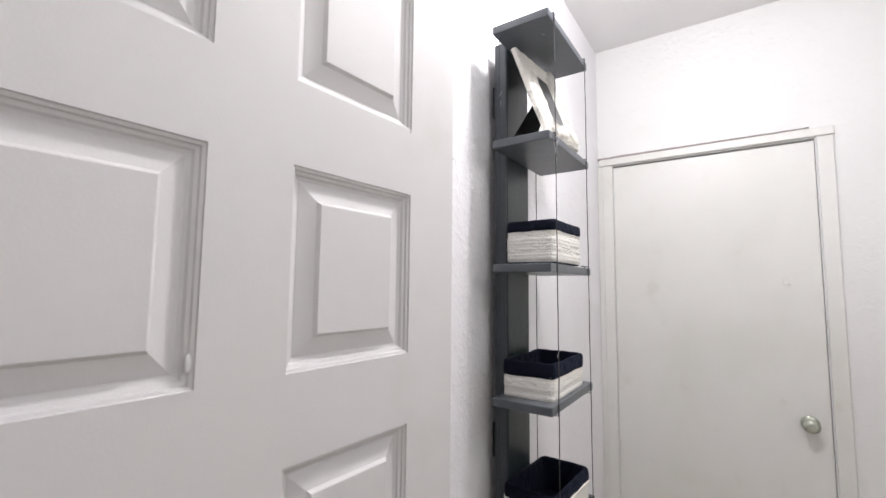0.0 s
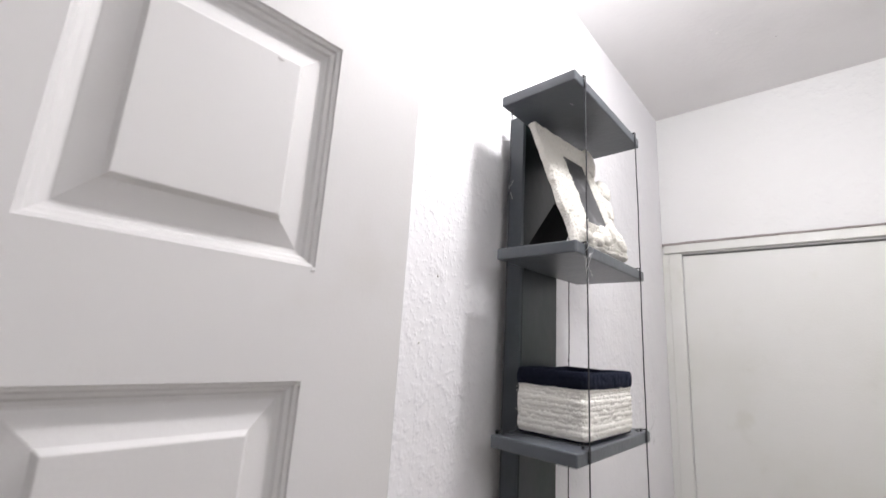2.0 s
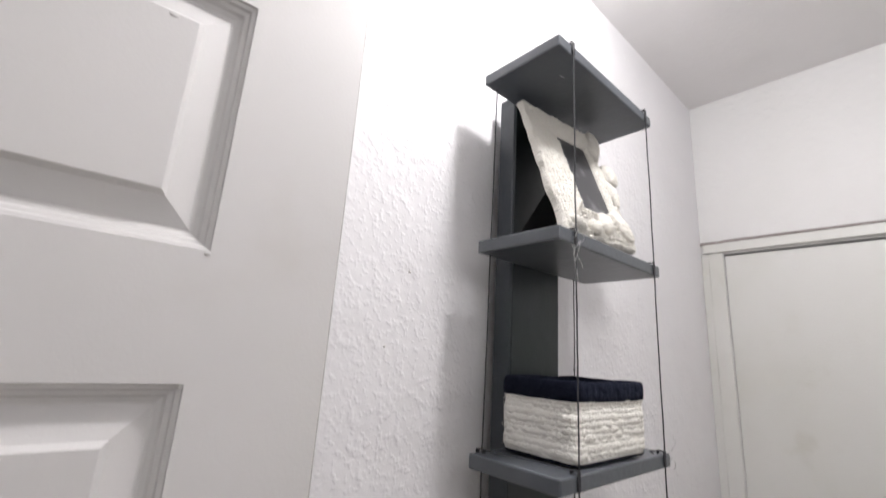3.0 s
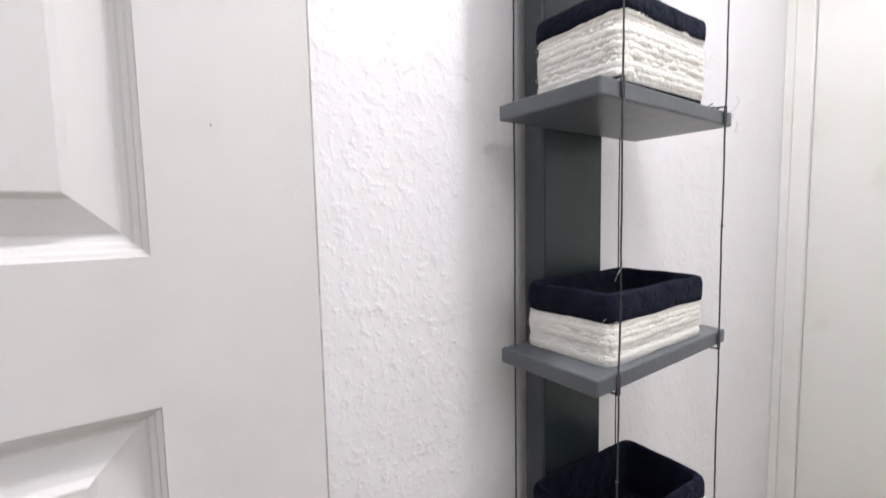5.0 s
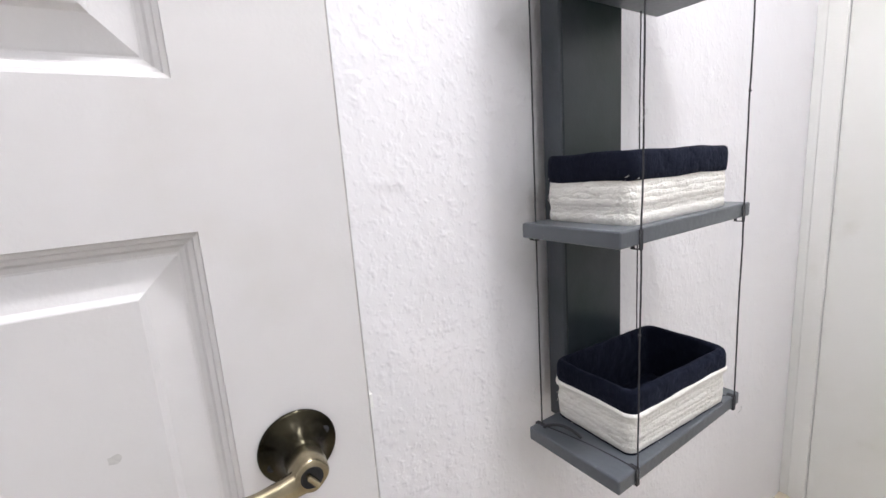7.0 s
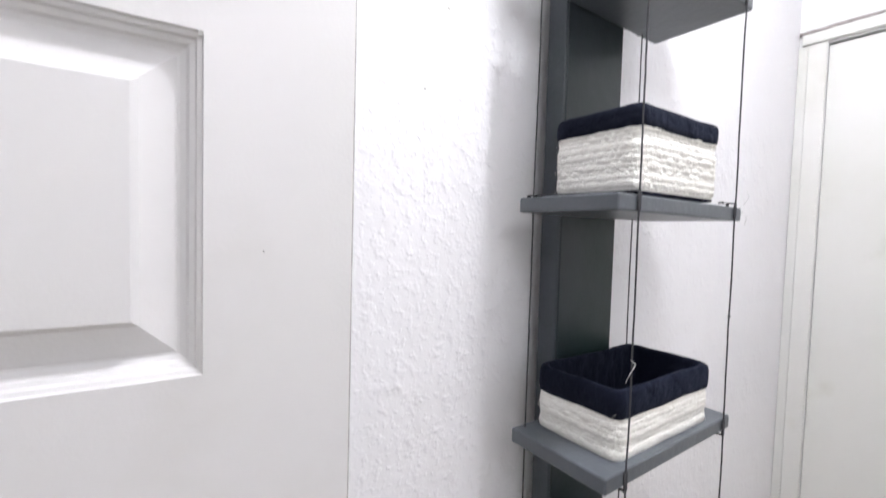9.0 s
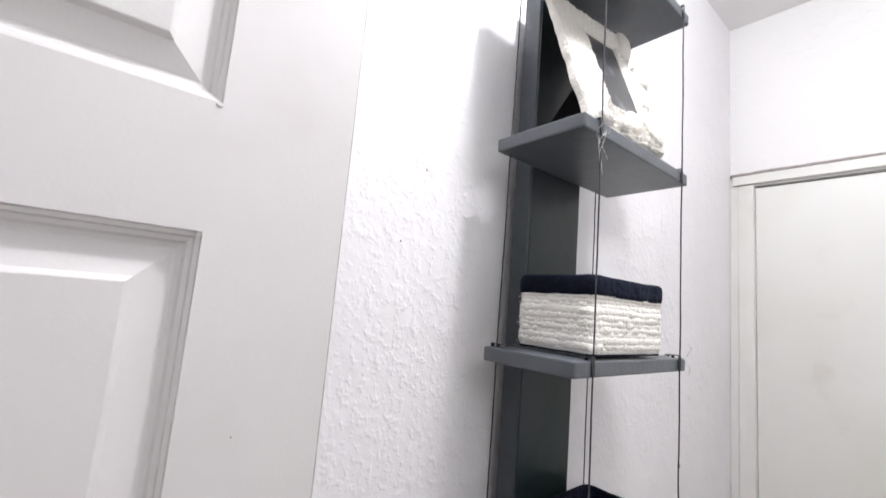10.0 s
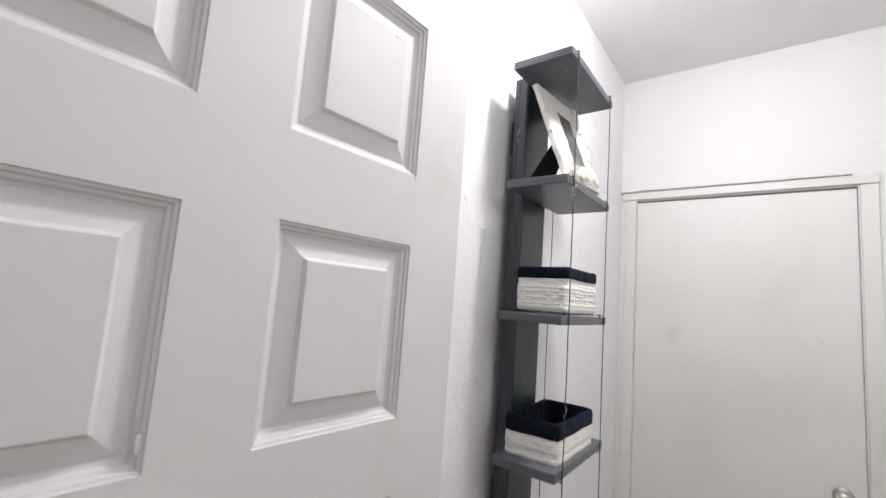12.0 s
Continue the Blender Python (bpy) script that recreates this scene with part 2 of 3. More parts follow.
# closet door: flat slab, casing, knob, hook
closet = tagged(new("door_2"), "flat white closet door with yellowed stains, shut", "door", kind="structure")
closet.location = (DX0, FY, 0)
W2 = DX1 - DX0
part("slab", box((0.0009, 0.006, 0.012), (W2 - 0.002, 0.041, DZ - 0.007), 0.0015), SLAB, closet)
part("knob_rose", lathe([(0.006, 0.001), (0.006, 0.028), (0.001, 0.030), (-0.003, 0.026), (-0.006, 0.013)], "y"), KNOBM, closet, "worn metal rose", True, pose(0.712, 0, 0.889))
part("knob", lathe([(-0.004, 0.010), (-0.022, 0.010), (-0.028, 0.018), (-0.036, 0.0255), (-0.046, 0.027), (-0.055, 0.023), (-0.060, 0.012), (-0.061, 0.001)], "y"), KNOBM, closet, "round worn metal knob", True, pose(0.712, 0, 0.889))

casing = tagged(new("trim_1"), "flat white painted door casing", "door casing", kind="structure")
casing.location = (0, FY, 0)
part("side_board", box((WX + 0.0255, -0.009, 0), (DX0 - 0.0008, -0.0005, DZ + 0.004), 0.003), SLAB, casing)
part("side_board", box((DX1 + 0.004, -0.012, 0), (DX1 + 0.056, -0.0005, DZ + 0.004), 0.003), SLAB, casing)
part("head_board", box((WX + 0.010, -0.014, DZ + 0.006), (DX1 + 0.060, -0.0005, DZ + 0.040), 0.003), SLAB, casing)
part("corner_bead", box((WX + 0.0005, -0.005, 0), (WX + 0.025, -0.0005, DZ + 0.004), 0.0015), SLAB, casing)
# uneven grey-brown line along the top of the head board, thinner to the right
bm = tube([(WX + 0.004 + k * 0.0287, -0.010, DZ + 0.0445 + 0.0022 * noise.noise((k * 0.7, 0, 3)) - 0.002 * (k < 3)) for k in range(30)], lambda u: 0.0066 - 0.0036 * u + 0.0010 * noise.noise((u * 14, 2, 7)), 8)
part("grey_brown_line", bm, HEAD_LINE, casing, "uneven grey-brown line", True)

hook = base("adhesive_hook", (0.157, FY + 0.006, 1.430), "small white adhesive hook on the closet door", "hook")
part("plate", box((-0.011, -0.003, -0.004), (0.011, 0.0, 0.030), 0.0014), SLAB, hook)
part("prong", tube([(0.006, -0.003, 0.004), (0.007, -0.010, -0.004), (0.009, -0.016, -0.006), (0.011, -0.019, 0.001), (0.012, -0.019, 0.006)], 0.0018, 8), PLASTIC, hook, "", True)


# ---- the panelled door, swung back near the side wall ----
DOOR_W, DOOR_H, DOOR_T = 0.804, 2.030, 0.035
ANGLE = 2.9
door = tagged(new("door_1"), "white moulded six-panel door standing open", "door", kind="structure")
door.matrix_basis = pose(-0.4595 - 0.804 * math.sin(radians(ANGLE)), 0.679 - 0.804 * math.cos(radians(ANGLE)), 0.010, 0, 0, -ANGLE)
COLS = ((0.122, 0.352), (0.458, 0.684))
ROWS = ((0.235, 1.177), (1.290, 1.555), (1.668, 1.925))
# moulding profile: inset from the panel's edge, depth
PROFILE = ((0.0, 0.0), (0.0008, -0.0030), (0.0042, -0.0042), (0.0054, -0.0076), (0.0090, -0.0094), (0.0112, -0.0128), (0.0152, -0.0150),
           (0.0170, -0.0152), (0.0186, -0.0144), (0.0412, -0.0062), (0.0418, -0.0054), (0.0450, -0.0014), (0.0460, -0.0008))


def face_grid(ys, zs, holes, x):
    """A flat sheet at depth x, cut by lines ys and zs, without the cells in holes."""
    bm = bmesh.new()
    vs = {(i, j): bm.verts.new((x, y, z)) for i, y in enumerate(ys) for j, z in enumerate(zs)}
    for i in range(len(ys) - 1):
        for j in range(len(zs) - 1):
            if (i, j) not in holes:
                bm.faces.new((vs[i, j], vs[i + 1, j], vs[i + 1, j + 1], vs[i, j + 1]))
    return bm


def door_body():
    ys = [0.0, COLS[0][0], COLS[0][1], COLS[1][0], COLS[1][1], DOOR_W]
    zs = [0.0]
    for a, b in ROWS:
        zs += [a, b]
    zs.append(DOOR_H)
    holes = {(i, j) for i in (1, 3) for j in (1, 3, 5)}
    bm = face_grid(ys, zs, holes, 0.0)
    # rounded edge, sides and back
    loops = []
    for d, x in ((0.003, -0.004), (0.003, -DOOR_T)):
        loops.append([(x, d * -1 + 0.0, -d), (x, DOOR_W + d, -d), (x, DOOR_W + d, DOOR_H + d), (x, -d, DOOR_H + d)])
    rows = [[bm.verts.new(p) for p in l] for l in loops]
    for a, b in zip(rows, rows[1:]):
        for i in range(4):
            bm.faces.new((a[i], a[(i + 1) % 4], b[(i + 1) % 4], b[i]))
    bm.faces.new(rows[-1])
    return bm


def door_arris():
    """The rounded arris round the leaf, coloured darker for the shade of the gap."""
    loops = [[(x, -d, -d), (x, DOOR_W + d, -d), (x, DOOR_W + d, DOOR_H + d), (x, -d, DOOR_H + d)] for d, x in ((0.0, 0.0), (0.0010, -0.0006), (0.0020, -0.0018), (0.003, -0.004))]
    return rings(loops, False)


def door_panel(y0, y1, z0, z1):
    bm = bmesh.new()
    rows = [[bm.verts.new(p) for p in ((x, y0 + d, z0 + d), (x, y1 - d, z0 + d), (x, y1 - d, z1 - d), (x, y0 + d, z1 - d))] for d, x in PROFILE]
    for a, b in zip(rows, rows[1:]):
        for i in range(4):
            bm.faces.new((a[i], a[(i + 1) % 4], b[(i + 1) % 4], b[i]))
    bm.faces.new(rows[-1])
    return bm


part("leaf", door_body(), DOORP, door)
part("edge", door_arris(), EDGE_SHADE_CHIP, door, "grey edge with the gap's shade in its colour")
part("latch_bolt", box((-0.016, DOOR_W + 0.003, 0.978), (-0.006, DOOR_W + 0.0075, 0.994), 0.0015), PLASTIC, door, "pale latch bolt")
for y0, y1 in COLS:
    for z0, z1 in ROWS:
        part("raised_panel", door_panel(y0, y1, z0, z1), DOORP, door)

# lever handle with a turn button
HANDLE = pose(0, 0.733, 0.972)
handle = part("lever_handle", lathe([(0.0, 0.001), (0.0, 0.0345), (0.0022, 0.0350), (0.0038, 0.0340), (0.0040, 0.0325), (0.0052, 0.0285), (0.0080, 0.0235), (0.0130, 0.0190), (0.0190, 0.0165), (0.0250, 0.0158),
                                     (0.0252, 0.0146), (0.0262, 0.0146), (0.0262, 0.001)]), ROSE, door, "dark antique brass lever handle with a round rose", True, HANDLE)
# squarish hub
loops = []
for x, r in ((0.0264, 0.0150), (0.0285, 0.0162), (0.0440, 0.0150), (0.0500, 0.0142), (0.0520, 0.0125)):
    loops.append([(x, r * math.cos(a) * (1 + 0.05 * math.cos(4 * a)), r * math.sin(a) * (1 + 0.05 * math.cos(4 * a))) for a in [math.pi * 2 * k / 24 for k in range(24)]])
part("hub", rings(loops), BRASS, handle, "squarish brass hub", True)
loops = []
for u in [k / 22 for k in range(23)]:
    y = 0.010 - 0.124 * u
    z = -0.001 - 0.006 * math.sin(math.pi * min(1.0, u * 1.3)) + 0.003 * u
    x = 0.0430 + 0.005 * math.sin(math.pi * u)
    h = 0.0138 - 0.0058 * min(1, max(0, u - 0.06) * 2.6) + 0.0015 * max(0, u - 0.5)
    w = 0.0090 - 0.0040 * min(1, u * 1.8)
    if u in (0, 1):
        h, w = h * 0.55, w * 0.55
    loops.append([(x + w * max(-0.85, min(0.85, math.cos(a))), y, z + h * max(-0.9, min(0.9, math.sin(a)))) for a in [2 * math.pi * k / 16 for k in range(16)]])
part("lever", rings(loops), BRASS, handle, "curved brass lever", True)
part("button_socket", lathe([(0.0515, 0.001), (0.0515, 0.0092), (0.0528, 0.0092), (0.0528, 0.0082), (0.0522, 0.0078), (0.0522, 0.001)], "x", 24), BLACK, handle, "dark socket ring")
bm = box((0.0522, -0.0022, -0.0066), (0.0600, 0.0022, 0.0066), 0.0015)
part("turn_button", bm, BRASS, handle, "small turn button", m=pose(0, 0, 0, 35, 0, 0))
for a in (20, 200):
    part("screw_hole", lathe([(0.0030, 0.0005), (0.0054, 0.0040), (0.0062, 0.0040), (0.0062, 0.0005)], "x", 14), BLACK, handle, "dark screw hole", True, pose(0, 0.0262 * math.cos(radians(a)), 0.0262 * math.sin(radians(a))))
# drips, chips and specks in the paint
for y, z, x, ry, rz, mat, lab in ((0.618, 1.876, -0.001, 0.0045, 0.0022, DOORP, "paint drip"), (0.682, 1.665, 0.0, 0.0030, 0.0022, DOORP, "paint drip"), (0.346, 1.318, -0.003, 0.004, 0.011, DOORP, "paint drip"),
                             (0.728, 1.387, 0.0, 0.0007, 0.0007, GAP, "dark speck"), (0.604, 1.014, -0.0008, 0.0045, 0.0040, SMUDGE, "grey smudge"),
                             (0.682, 1.553, 0.0, 0.0018, 0.0022, EDGE_SHADE_CHIP, "chipped paint")):
    bm = bmesh.new()
    if mat is DOORP:
        bmesh.ops.create_icosphere(bm, subdivisions=2, radius=1)
        for v in bm.verts:
            f = 1 + 0.3 * noise.noise(v.co * 1.7 + Vector((y * 50, z * 50, 0)))
            v.co = Vector((v.co.x * 0.0011, v.co.y * ry * f, v.co.z * rz * f))
    else:
        rim = []
        for k in range(18):
            a = 2 * math.pi * k / 18
            f = 1 + 0.5 * noise.noise((math.cos(a) * 1.5, math.sin(a) * 1.5, y * 50))
            rim.append(bm.verts.new((0.0003, ry * f * math.cos(a), rz * f * math.sin(a))))
        bm.faces.new(rim)
    part("paint_mark", bm, mat, door, lab, mat is DOORP, pose(x, y, z))
for z in (0.22, 1.02, 1.80):
    part("hinge", lathe([(-0.045, 0.001), (-0.045, 0.006), (0.045, 0.006), (0.045, 0.001)], "z", 16), BRASS, door, "brass hinge barrel", True, pose(0.006, -0.006, z))


# ---- the hanging shelf: plank, five boards, four cords ----
SX0, SX1, SY0, SY1 = -0.516, -0.364, 0.951, 1.277
SHELVES = (2.084, 1.776, 1.460, 1.126, 0.819)      # middle heights
ST = 0.0205
unit = base("wall_shelf", (0, 0, 0), "grey wall shelf with five corded boards on a dark plank", "shelf")
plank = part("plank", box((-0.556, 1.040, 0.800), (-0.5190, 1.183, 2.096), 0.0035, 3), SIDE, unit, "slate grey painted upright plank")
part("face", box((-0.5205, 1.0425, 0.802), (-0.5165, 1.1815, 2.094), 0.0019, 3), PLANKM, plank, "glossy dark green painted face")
for z in (0.95, 1.90):
    part("batten", box((WX + 0.0005, 1.075, z), (-0.557, 1.145, z + 0.09), 0.001), SIDE, unit)
rnd = random.Random(4)
for k, z in enumerate(SHELVES):
    b = part("board", box((SX0, SY0, -ST / 2), (SX1, SY1, ST / 2), 0.0026, 3), GREY, unit, m=pose(0, 0, z, rnd.uniform(-0.2, 0.2), rnd.uniform(-0.3, 0.3), 0))
# each cord: where it passes the five boards, (x, y) at the top, middle and foot
CORDS = (((SX0 + 0.009, 0.974), (SX0 + 0.009, 0.970), (SX0 + 0.009, 0.969)), ((SX1 + 0.0012, 0.988), (SX1 + 0.0012, 0.990), (SX1 + 0.0012, 0.988)),
         ((SX1 + 0.0012, 1.249), (SX1 + 0.0012, 1.250), (SX1 + 0.0012, 1.256)), ((SX0 + 0.008, 1.226), (SX0 + 0.008, 1.219), (SX0 + 0.008, 1.216)))


def cord_at(k, z):
    (xa, ya), (xb, yb), (xc, yc) = CORDS[k]
    u = (2.084 - z) / (2.084 - 0.819) * 2
    f = min(1, u) if u < 1 else u - 1
    return (xa + (xb - xa) * f, ya + (yb - ya) * f) if u < 1 else (xb + (xc - xb) * f, yb + (yc - yb) * f)


for k in range(4):
    for za, zb in zip(SHELVES, SHELVES[1:]):
        pts = []
        n = 26
        for i in range(n + 1):
            z = za + (zb - za) * i / n
            cx, cy = cord_at(k, z)
            sag = math.sin(math.pi * i / n)
            j = 0.0016 * noise.noise((z * 7, k * 7, 0)) + 0.0005 * noise.noise((z * 70, k * 7, 5))
            pts.append((cx + (j if k in (0, 3) else abs(j)), cy + sag * 0.0025 * noise.noise((z * 4, k * 3.3, 9)) + 0.0006 * noise.noise((z * 90, k, 1)), z))
        part("cord", tube(pts, lambda u: 0.0012, 6), CORD, unit, "thin dark cord", True)
    for z in SHELVES:
        sx = 1 if k in (1, 2) else -1
        cx, cy = cord_at(k, z)
        ex = SX1 + 0.0014 if sx > 0 else SX0 - 0.0006
        ex = max(ex, SX0 - 0.0004)
        w = []
        for i in range(4):
            dy = (i - 1.5) * 0.0019 + rnd.uniform(-0.0006, 0.0006)
            w += [(ex, cy + dy, z - ST / 2 - 0.0012), (ex, cy + dy, z + ST / 2 + 0.0012), (ex - sx * 0.011, cy + dy + 0.001, z + ST / 2 + 0.0012), (ex - sx * 0.011, cy + dy + 0.001, z - ST / 2 - 0.0012)]
        part("cord_binding", tube(w, 0.0011, 5), CORD, unit, "", True)
# loose cord lying along the boards between the bindings
for z in SHELVES[2:]:
    top = z + ST / 2 + 0.001
    a, b = cord_at(1, z), cord_at(0, z)
    part("cord_run", tube([(a[0] - 0.004 + (b[0] - a[0] + 0.006) * i / 14, a[1] + (b[1] - a[1]) * i / 14 + 0.004 * math.sin(math.pi * i / 14) + 0.0008 * noise.noise((i, z, 0)), top) for i in range(15)], 0.0010, 5), CORD, unit, "", True)
    a = cord_at(2, z)
    part("cord_run", tube([(a[0] - 0.003 - 0.012 * math.sin(math.pi * i / 12), a[1] - 0.034 * i / 12, top) for i in range(13)], 0.0010, 5), CORD, unit, "", True)
# a loop of cord left over at the foot
lz = SHELVES[4] + ST / 2 + 0.001
part("cord_end", tube([(-0.500 + 0.052 * u, 0.966 + 0.020 * u, lz + 0.011 * math.sin(math.pi * u) ** 0.8) for u in [i / 14 for i in range(15)]], 0.0023, 6), CORD, unit, "loose cord end", True)
# knots and frayed threads
for k, z in ((3, 1.590), (1, 1.010), (2, 1.300)):
    cx, cy = cord_at(k, z)
    kb = bmesh.new()
    bmesh.ops.create_icosphere(kb, subdivisions=2, radius=0.0023)
    part("knot", kb, CORD, unit, "", True, pose(cx, cy, z))
THREADS = ((SX1, 1.277, 1.470, 0.020, 0.026), (SX1, 1.275, 1.452, 0.026, -0.014), (SX0 + 0.009, 0.974, 1.925, 0.004, -0.040), (SX1, 0.990, 1.768, -0.012, -0.018),
           (SX1, 0.992, 1.766, 0.014, 0.012), (SX1 - 0.04, 1.02, 2.072, 0.016, 0.004), (SX1 - 0.05, 1.16, 2.072, 0.018, 0.003), (SX1, 1.270, 0.806, 0.012, -0.012),
           (SX1 + 0.001, 0.989, 1.770, 0.003, -0.062), (SX1 + 0.001, 0.991, 1.768, -0.006, -0.050), (SX1, 0.990, 1.764, 0.010, -0.032), (SX1 + 0.001, 0.988, 1.772, -0.012, 0.014),
           (SX1 + 0.001, 0.990, 1.276, -0.008, -0.026), (SX1, 1.262, 1.452, 0.016, 0.020))
for i, (x, y, z, dy, dz) in enumerate(THREADS):
    part("thread", tube([(x + 0.002 + 0.003 * math.sin(u * 4 + i), y + dy * u + 0.004 * math.sin(u * 6 + i), z + dz * u + 0.003 * math.sin(u * 5 + 2 * i)) for u in [j / 10 for j in range(11)]], 0.00042, 4), THREAD, unit, "pale stray thread", True)


# ---- rope baskets ----
def basket(place, rz, hx, hy, rope_h, total_h, strands, full, label, seed):
    thing = base("rope_basket", place, label, "basket", "baskets on the shelf", rz=rz)
    r = random.Random(seed)
    d = rope_h / strands
    loose = 1.0 if full < 1.1 else 0.6        # how unevenly the ropes lie
    for i in range(strands):
        grow = loose * r.uniform(-0.0009, 0.0009) + 0.002 * math.sin(math.pi * i / max(1, strands - 1)) * 0.4
        ring = rounded(hx - 0.0032 + grow, hy - 0.0032 + grow, 0.013)
        pts = [((1 - u) * p[0] + u * q[0], (1 - u) * p[1] + u * q[1]) for p, q in zip(ring, ring[1:] + ring[:1]) for u in (0, 0.25, 0.5, 0.75)]
        loops = []
        n = len(pts)
        for a, (x, y) in enumerate(pts):
            px, py = pts[a - 1]
            qx, qy = pts[(a + 1) % n]
            t = Vector((qx - px, qy - py, 0)).normalized()
            out = Vector((t.y, -t.x, 0))
            wob = 0.0011 * loose * noise.noise((a * 0.125, i * 5.3, seed)) + 0.0010 * loose * noise.noise((a * (0.45 if full < 1.1 else 0.2), i * 4.1, seed + 2))
            zz = d * (i + 0.5) + 0.0015 * noise.noise((a * 0.06, i * 3.1, seed + 9)) + 0.0005 * noise.noise((a * 0.35, i * 2.3, seed + 5))
            rough = 1.0 if full < 1.1 else 0.3        # long smooth strands on the low baskets
            rad = d * full + 0.0008 * loose * noise.noise((a * 0.5 * rough, i * 9.7, seed + 4)) + 0.0003 * loose * noise.noise((a * 1.3 * rough, i * 6.7, seed + 3))
            c = Vector((x, y, max(zz, rad) + 0.0015)) + out * wob
            loops.append([c + min(rad, 0.0034) * math.cos(f) * out + rad * math.sin(f) * Vector((0, 0, 1)) for f in [2 * math.pi * k / 8 for k in range(8)]])
        loops.append(loops[0])
        part("rope_coil", rings(loops, False), COTTON, thing, "", True)
    # dark felt base that also draws the shade under the ropes, and a thicker rope laid along the top of the ropes
    ring = rounded(hx - 0.0018, hy - 0.0018, 0.012)
    part("base", rings([[(x * f, y * f, z) for x, y in ring] for f, z in ((0.985, 0.0), (1.0, 0.0008), (1.0, 0.0030), (0.985, 0.0036))]), NAVY, thing, "dark cloth base, also the shade under the ropes", True)
    if seed == 3:
        loops = []
        ring = rounded(hx + 0.0002, hy + 0.0002, 0.014)
        n = len(ring)
        for a in range(n + 1):
            x, y = ring[a % n]
            qx, qy = ring[(a + 1) % n]
            px, py = ring[a % n - 1]
            t = Vector((qx - px, qy - py, 0)).normalized()
            out = Vector((t.y, -t.x, 0))
            c = Vector((x, y, rope_h - 0.0048 + 0.0028 * noise.noise((a % n * 0.13, seed, 2)))) + out * 0.0008 * noise.noise((a % n * 0.3, seed, 6))
            rad = 0.0042 + 0.0012 * noise.noise((a % n * 0.45, seed, 4))
            loops.append([c + rad * math.cos(f) * out + rad * math.sin(f) * Vector((0, 0, 1)) for f in [2 * math.pi * k / 10 for k in range(10)]])
        part("rim_rope", rings(loops, False), COTTON, thing, "", True)
    # short fibres standing off the ropes
    bm = bmesh.new()
    ring = rounded(hx, hy, 0.013)
    for i in range(70):
        x, y = ring[r.randrange(len(ring))]
        z, ln = r.uniform(0.004, rope_h + 0.003), r.uniform(0.003, 0.008)
        out = Vector((x / hx, y / hy, 0)).normalized()
        along = Vector((-out.y, out.x, 0)) * r.uniform(-1, 1) + Vector((0, 0, r.uniform(-0.6, 0.8)))
        tube([Vector((x, y, z)) + out * (0.0015 * math.sin(u * 3) + 0.001) + along * ln * u for u in (0, 0.33, 0.66, 1)], 0.00028, 4, bm)
    tagged(part("loose_fibres", bm, COTTON, thing, "", True), "short loose cotton fibres", kind="stuff")
    # cloth liner: down the inside, over the rim and folded outside
    prof = [(0.0135, 0.006), (0.0130, total_h * 0.5), (0.0118, rope_h), (0.0105, rope_h + 0.006), (0.0102, total_h - 0.006), (0.0088, total_h - 0.0015), (0.0060, total_h), (0.0020, total_h), (-0.0008, total_h - 0.003),
            (-0.0022, total_h - 0.010), (-0.0022, rope_h + 0.004), (-0.0012, rope_h - 0.003), (0.002, rope_h - 0.004)]
    loops = []
    for inset, z in prof:
        pts = rounded(hx - inset, hy - inset, max(0.004, 0.015 - inset * 0.4))
        loops.append([(x + 0.0009 * noise.noise((x * 40, y * 40, z * 40 + seed)), y + 0.0009 * noise.noise((x * 40, y * 40, z * 30 + seed + 7)),
                       z + (0.0022 * noise.noise((x * 16, y * 16, seed)) + 0.0008 * noise.noise((x * 60, y * 60, seed)) if z > rope_h * 0.9 else 0)) for x, y in pts])
    bm = rings(loops, False)
    pts = rounded(hx - 0.0135, hy - 0.0135, 0.010)
    bm.faces.new([bm.verts.new((x, y, 0.006)) for x, y in pts])
    part("cloth_liner", bm, NAVY, thing, "navy blue cloth liner folded over the rim", True)
    return thing


TOP = ST / 2
basket((-0.4375, 1.1056, SHELVES[2] + TOP), -1.1, 0.066, 0.1005, 0.0835, 0.108, 11, 0.94, "tall cream cotton rope basket with a navy cloth rim", 1)
basket((-0.4420, 1.1105, SHELVES[3] + TOP), -0.3, 0.066, 0.119, 0.0600, 0.092, 9, 1.22, "low wide cream cotton rope basket with a navy cloth rim", 2)
basket((-0.4400, 1.1200, SHELVES[4] + TOP), -3.2, 0.068, 0.1170, 0.064, 0.092, 9, 1.22, "cream cotton rope basket set askew with a navy cloth rim", 3)


# ---- photo frame leaning back on its easel leg ----
frame_thing = tagged(new("photo_frame"), "cream textured picture frame leaning back on a black easel leg", "picture frame")
FX0, FX1, FH, FT = -0.097, 0.090, 0.279, 0.014       # sides, height, thickness
# x across the frame, y up it, z out of its face
yaw, lean = 84.0, 20.5
frame_thing.matrix_basis = Matrix.Translation((-0.384, 1.096, SHELVES[1] + TOP + 0.002)) @ Matrix.Rotation(radians(yaw), 4, "Z") @ Matrix.Rotation(radians(90 - lean), 4, "X")
rnd = random.Random(8)
WIN = (-0.026, 0.053, 0.060, 0.222)     # window x0, x1, y0, y1


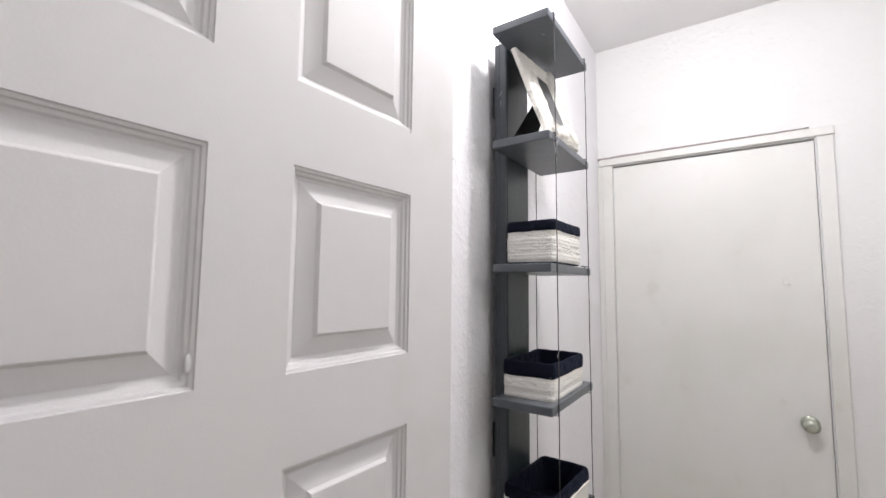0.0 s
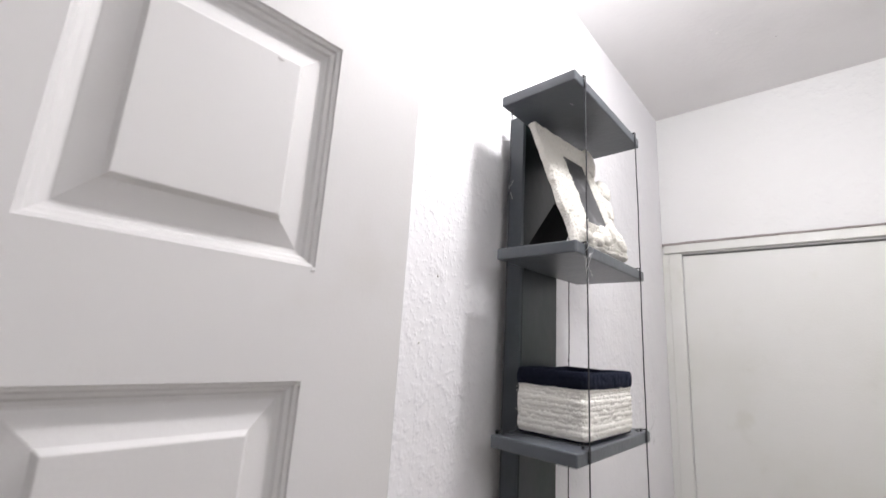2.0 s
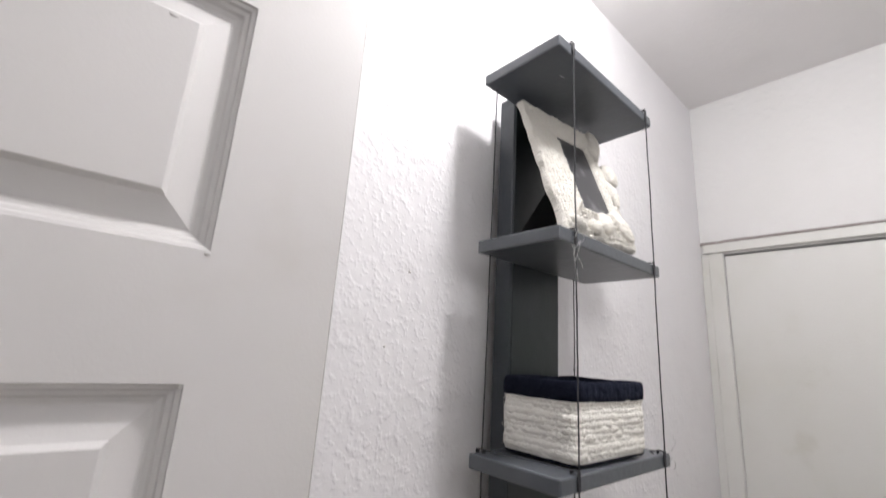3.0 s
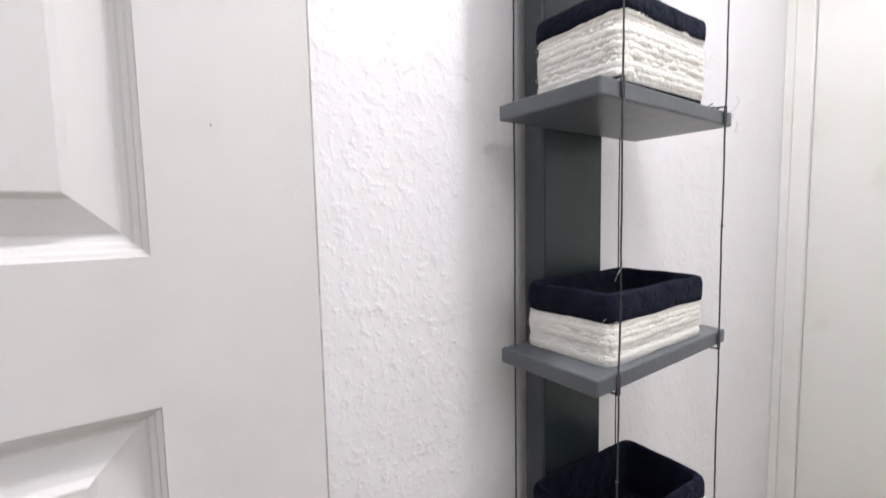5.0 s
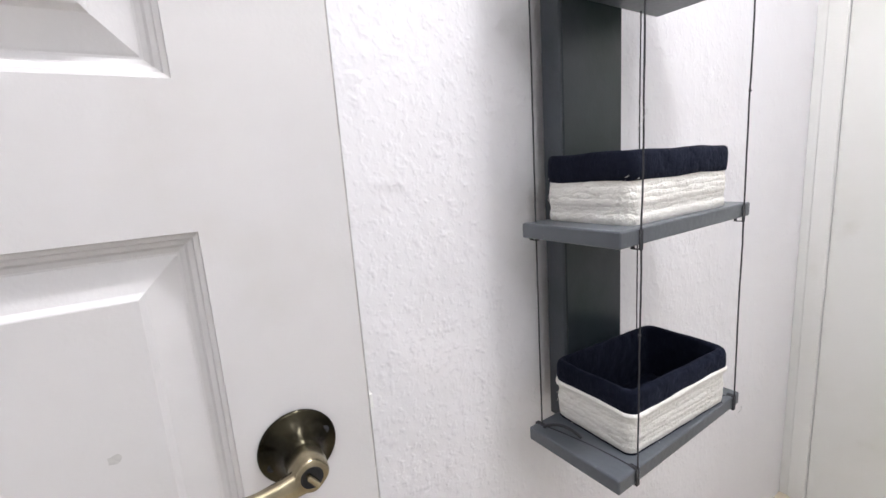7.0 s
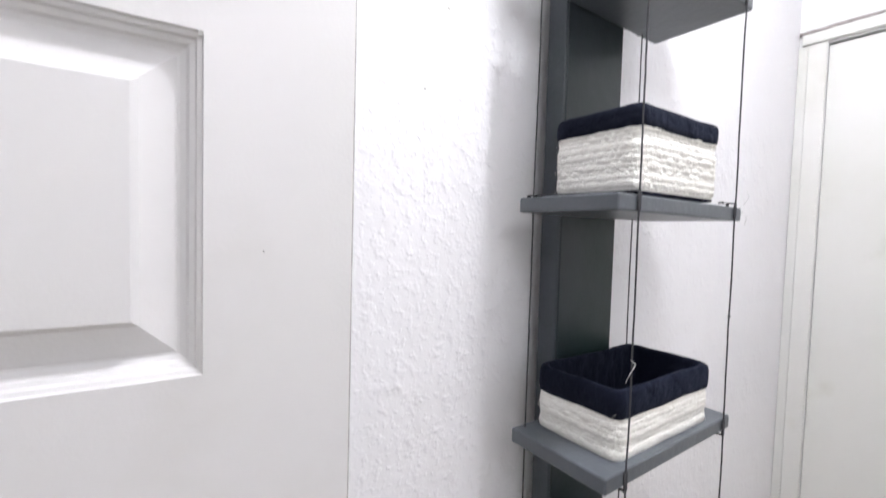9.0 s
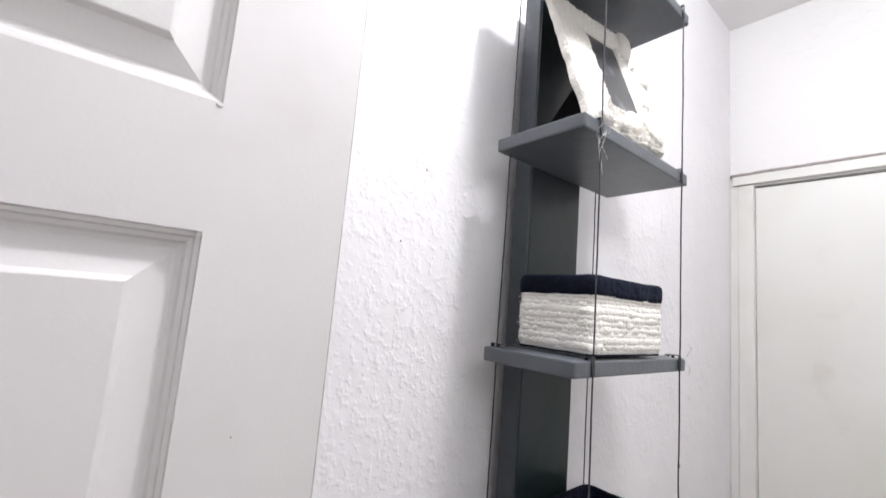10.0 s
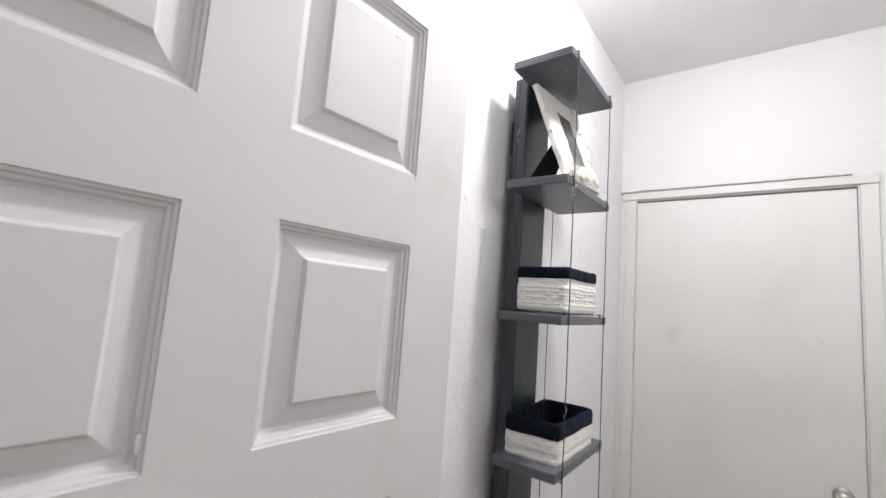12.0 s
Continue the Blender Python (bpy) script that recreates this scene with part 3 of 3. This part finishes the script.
def lumpy_border():
    bm = bmesh.new()
    nx, ny = 96, 150
    vs = {}
    for i in range(nx + 1):
        for j in range(ny + 1):
            x, y = FX0 + (FX1 - FX0) * i / nx, FH * j / ny
            if WIN[0] < x < WIN[1] and WIN[2] < y < WIN[3]:
                continue
            e = min(x - FX0, FX1 - x, y, FH - y)
            w = max(WIN[0] - x, x - WIN[1], WIN[2] - y, y - WIN[3])
            z = 0.006 * min(1, (max(e, 0) / 0.008) ** 0.5) + 0.003 * min(1, (max(w, 0) / 0.006) ** 0.5)
            z += 0.0018 * noise.noise((x * 50, y * 50, 2)) + 0.0014 * noise.noise((x * 170, y * 170, 4)) + 0.0021 * math.sin(e / 0.0085 * 6.283 + 2.2 * noise.noise((x * 35, y * 35, 0)))
            z += 0.0008 * math.sin((x * 0.6 + y) / 0.0065 * 6.283 + 3 * noise.noise((x * 50, y * 50, 6)))
            o = 0.0045 * noise.noise((x * 45, y * 45, 8)) * (e < 0.004)
            vs[i, j] = bm.verts.new((x + o, y + o, FT * 0.4 + z))
    for i in range(nx):
        for j in range(ny):
            q = [vs.get(k) for k in ((i, j), (i + 1, j), (i + 1, j + 1), (i, j + 1))]
            if all(q):
                bm.faces.new(q)
    edges = [e for e in bm.edges if e.is_boundary]
    ret = bmesh.ops.extrude_edge_only(bm, edges=edges)
    for v in ret["geom"]:
        if isinstance(v, bmesh.types.BMVert):
            v.co.z = 0.0
    return bm


part("border", lumpy_border(), PLASTER, frame_thing, "cream lumpy rope-textured border", True)
part("photo", box((WIN[0] - 0.004, WIN[2] - 0.004, 0.004), (WIN[1] + 0.004, WIN[3] + 0.004, 0.0105)), PHOTO, frame_thing, "dim grey picture behind glass")
part("backing", box((FX0 + 0.006, 0.006, -0.003), (FX1 - 0.006, FH - 0.008, -0.0005), 0.0008), BLACK, frame_thing, "black card back")


def blob(bm, c, rx, ry, rz, seed, turn=0):
    sub = bmesh.new()
    bmesh.ops.create_icosphere(sub, subdivisions=3, radius=1)
    m = Matrix.Rotation(turn, 3, "Z")
    for v in sub.verts:
        p = v.co.copy()
        f = 1 + 0.10 * noise.noise(p * 2.5 + Vector((seed, 0, 0))) + 0.06 * noise.noise(p * 7 + Vector((0, seed, 0)))
        v.co = Vector(c) + m @ Vector((p.x * rx * f, p.y * ry * f, p.z * rz * f))
    tmp = bpy.data.meshes.new("tmp")
    sub.to_mesh(tmp)
    sub.free()
    bm.from_mesh(tmp)
    bpy.data.meshes.remove(tmp)
    return bm


for i, (x, y, rx, ry, turn) in enumerate(((0.094, 0.252, 0.019, 0.034, -0.15), (0.074, 0.214, 0.010, 0.017, 0.5), (0.104, 0.172, 0.021, 0.026, 0.15), (0.082, 0.118, 0.011, 0.030, 0.05), (0.066, 0.042, 0.019, 0.034, 0.55), (0.016, 0.036, 0.019, 0.023, -0.25), (-0.022, 0.020, 0.016, 0.014, 0.3), (-0.066, 0.018, 0.020, 0.012, -0.3))):
    part("moulded_flower", blob(bmesh.new(), (x, y, 0.014), rx, ry, 0.011, i * 3.7, turn), PLASTER, frame_thing, "", True)
# easel leg, hinged high on the back
bm = bmesh.new()
leg = [(-0.030, 0.150, -0.003), (0.030, 0.150, -0.003), (0.040, 0.040, -0.107), (-0.084, 0.040, -0.107)]
top = [bm.verts.new(p) for p in leg]
low = [bm.verts.new((x, y - 0.0015, z - 0.0015)) for x, y, z in leg]
bm.faces.new(top), bm.faces.new(low)
for i in range(4):
    bm.faces.new((top[i], top[(i + 1) % 4], low[(i + 1) % 4], low[i]))
part("easel_leg", bm, BLACK, frame_thing, "black card easel leg")
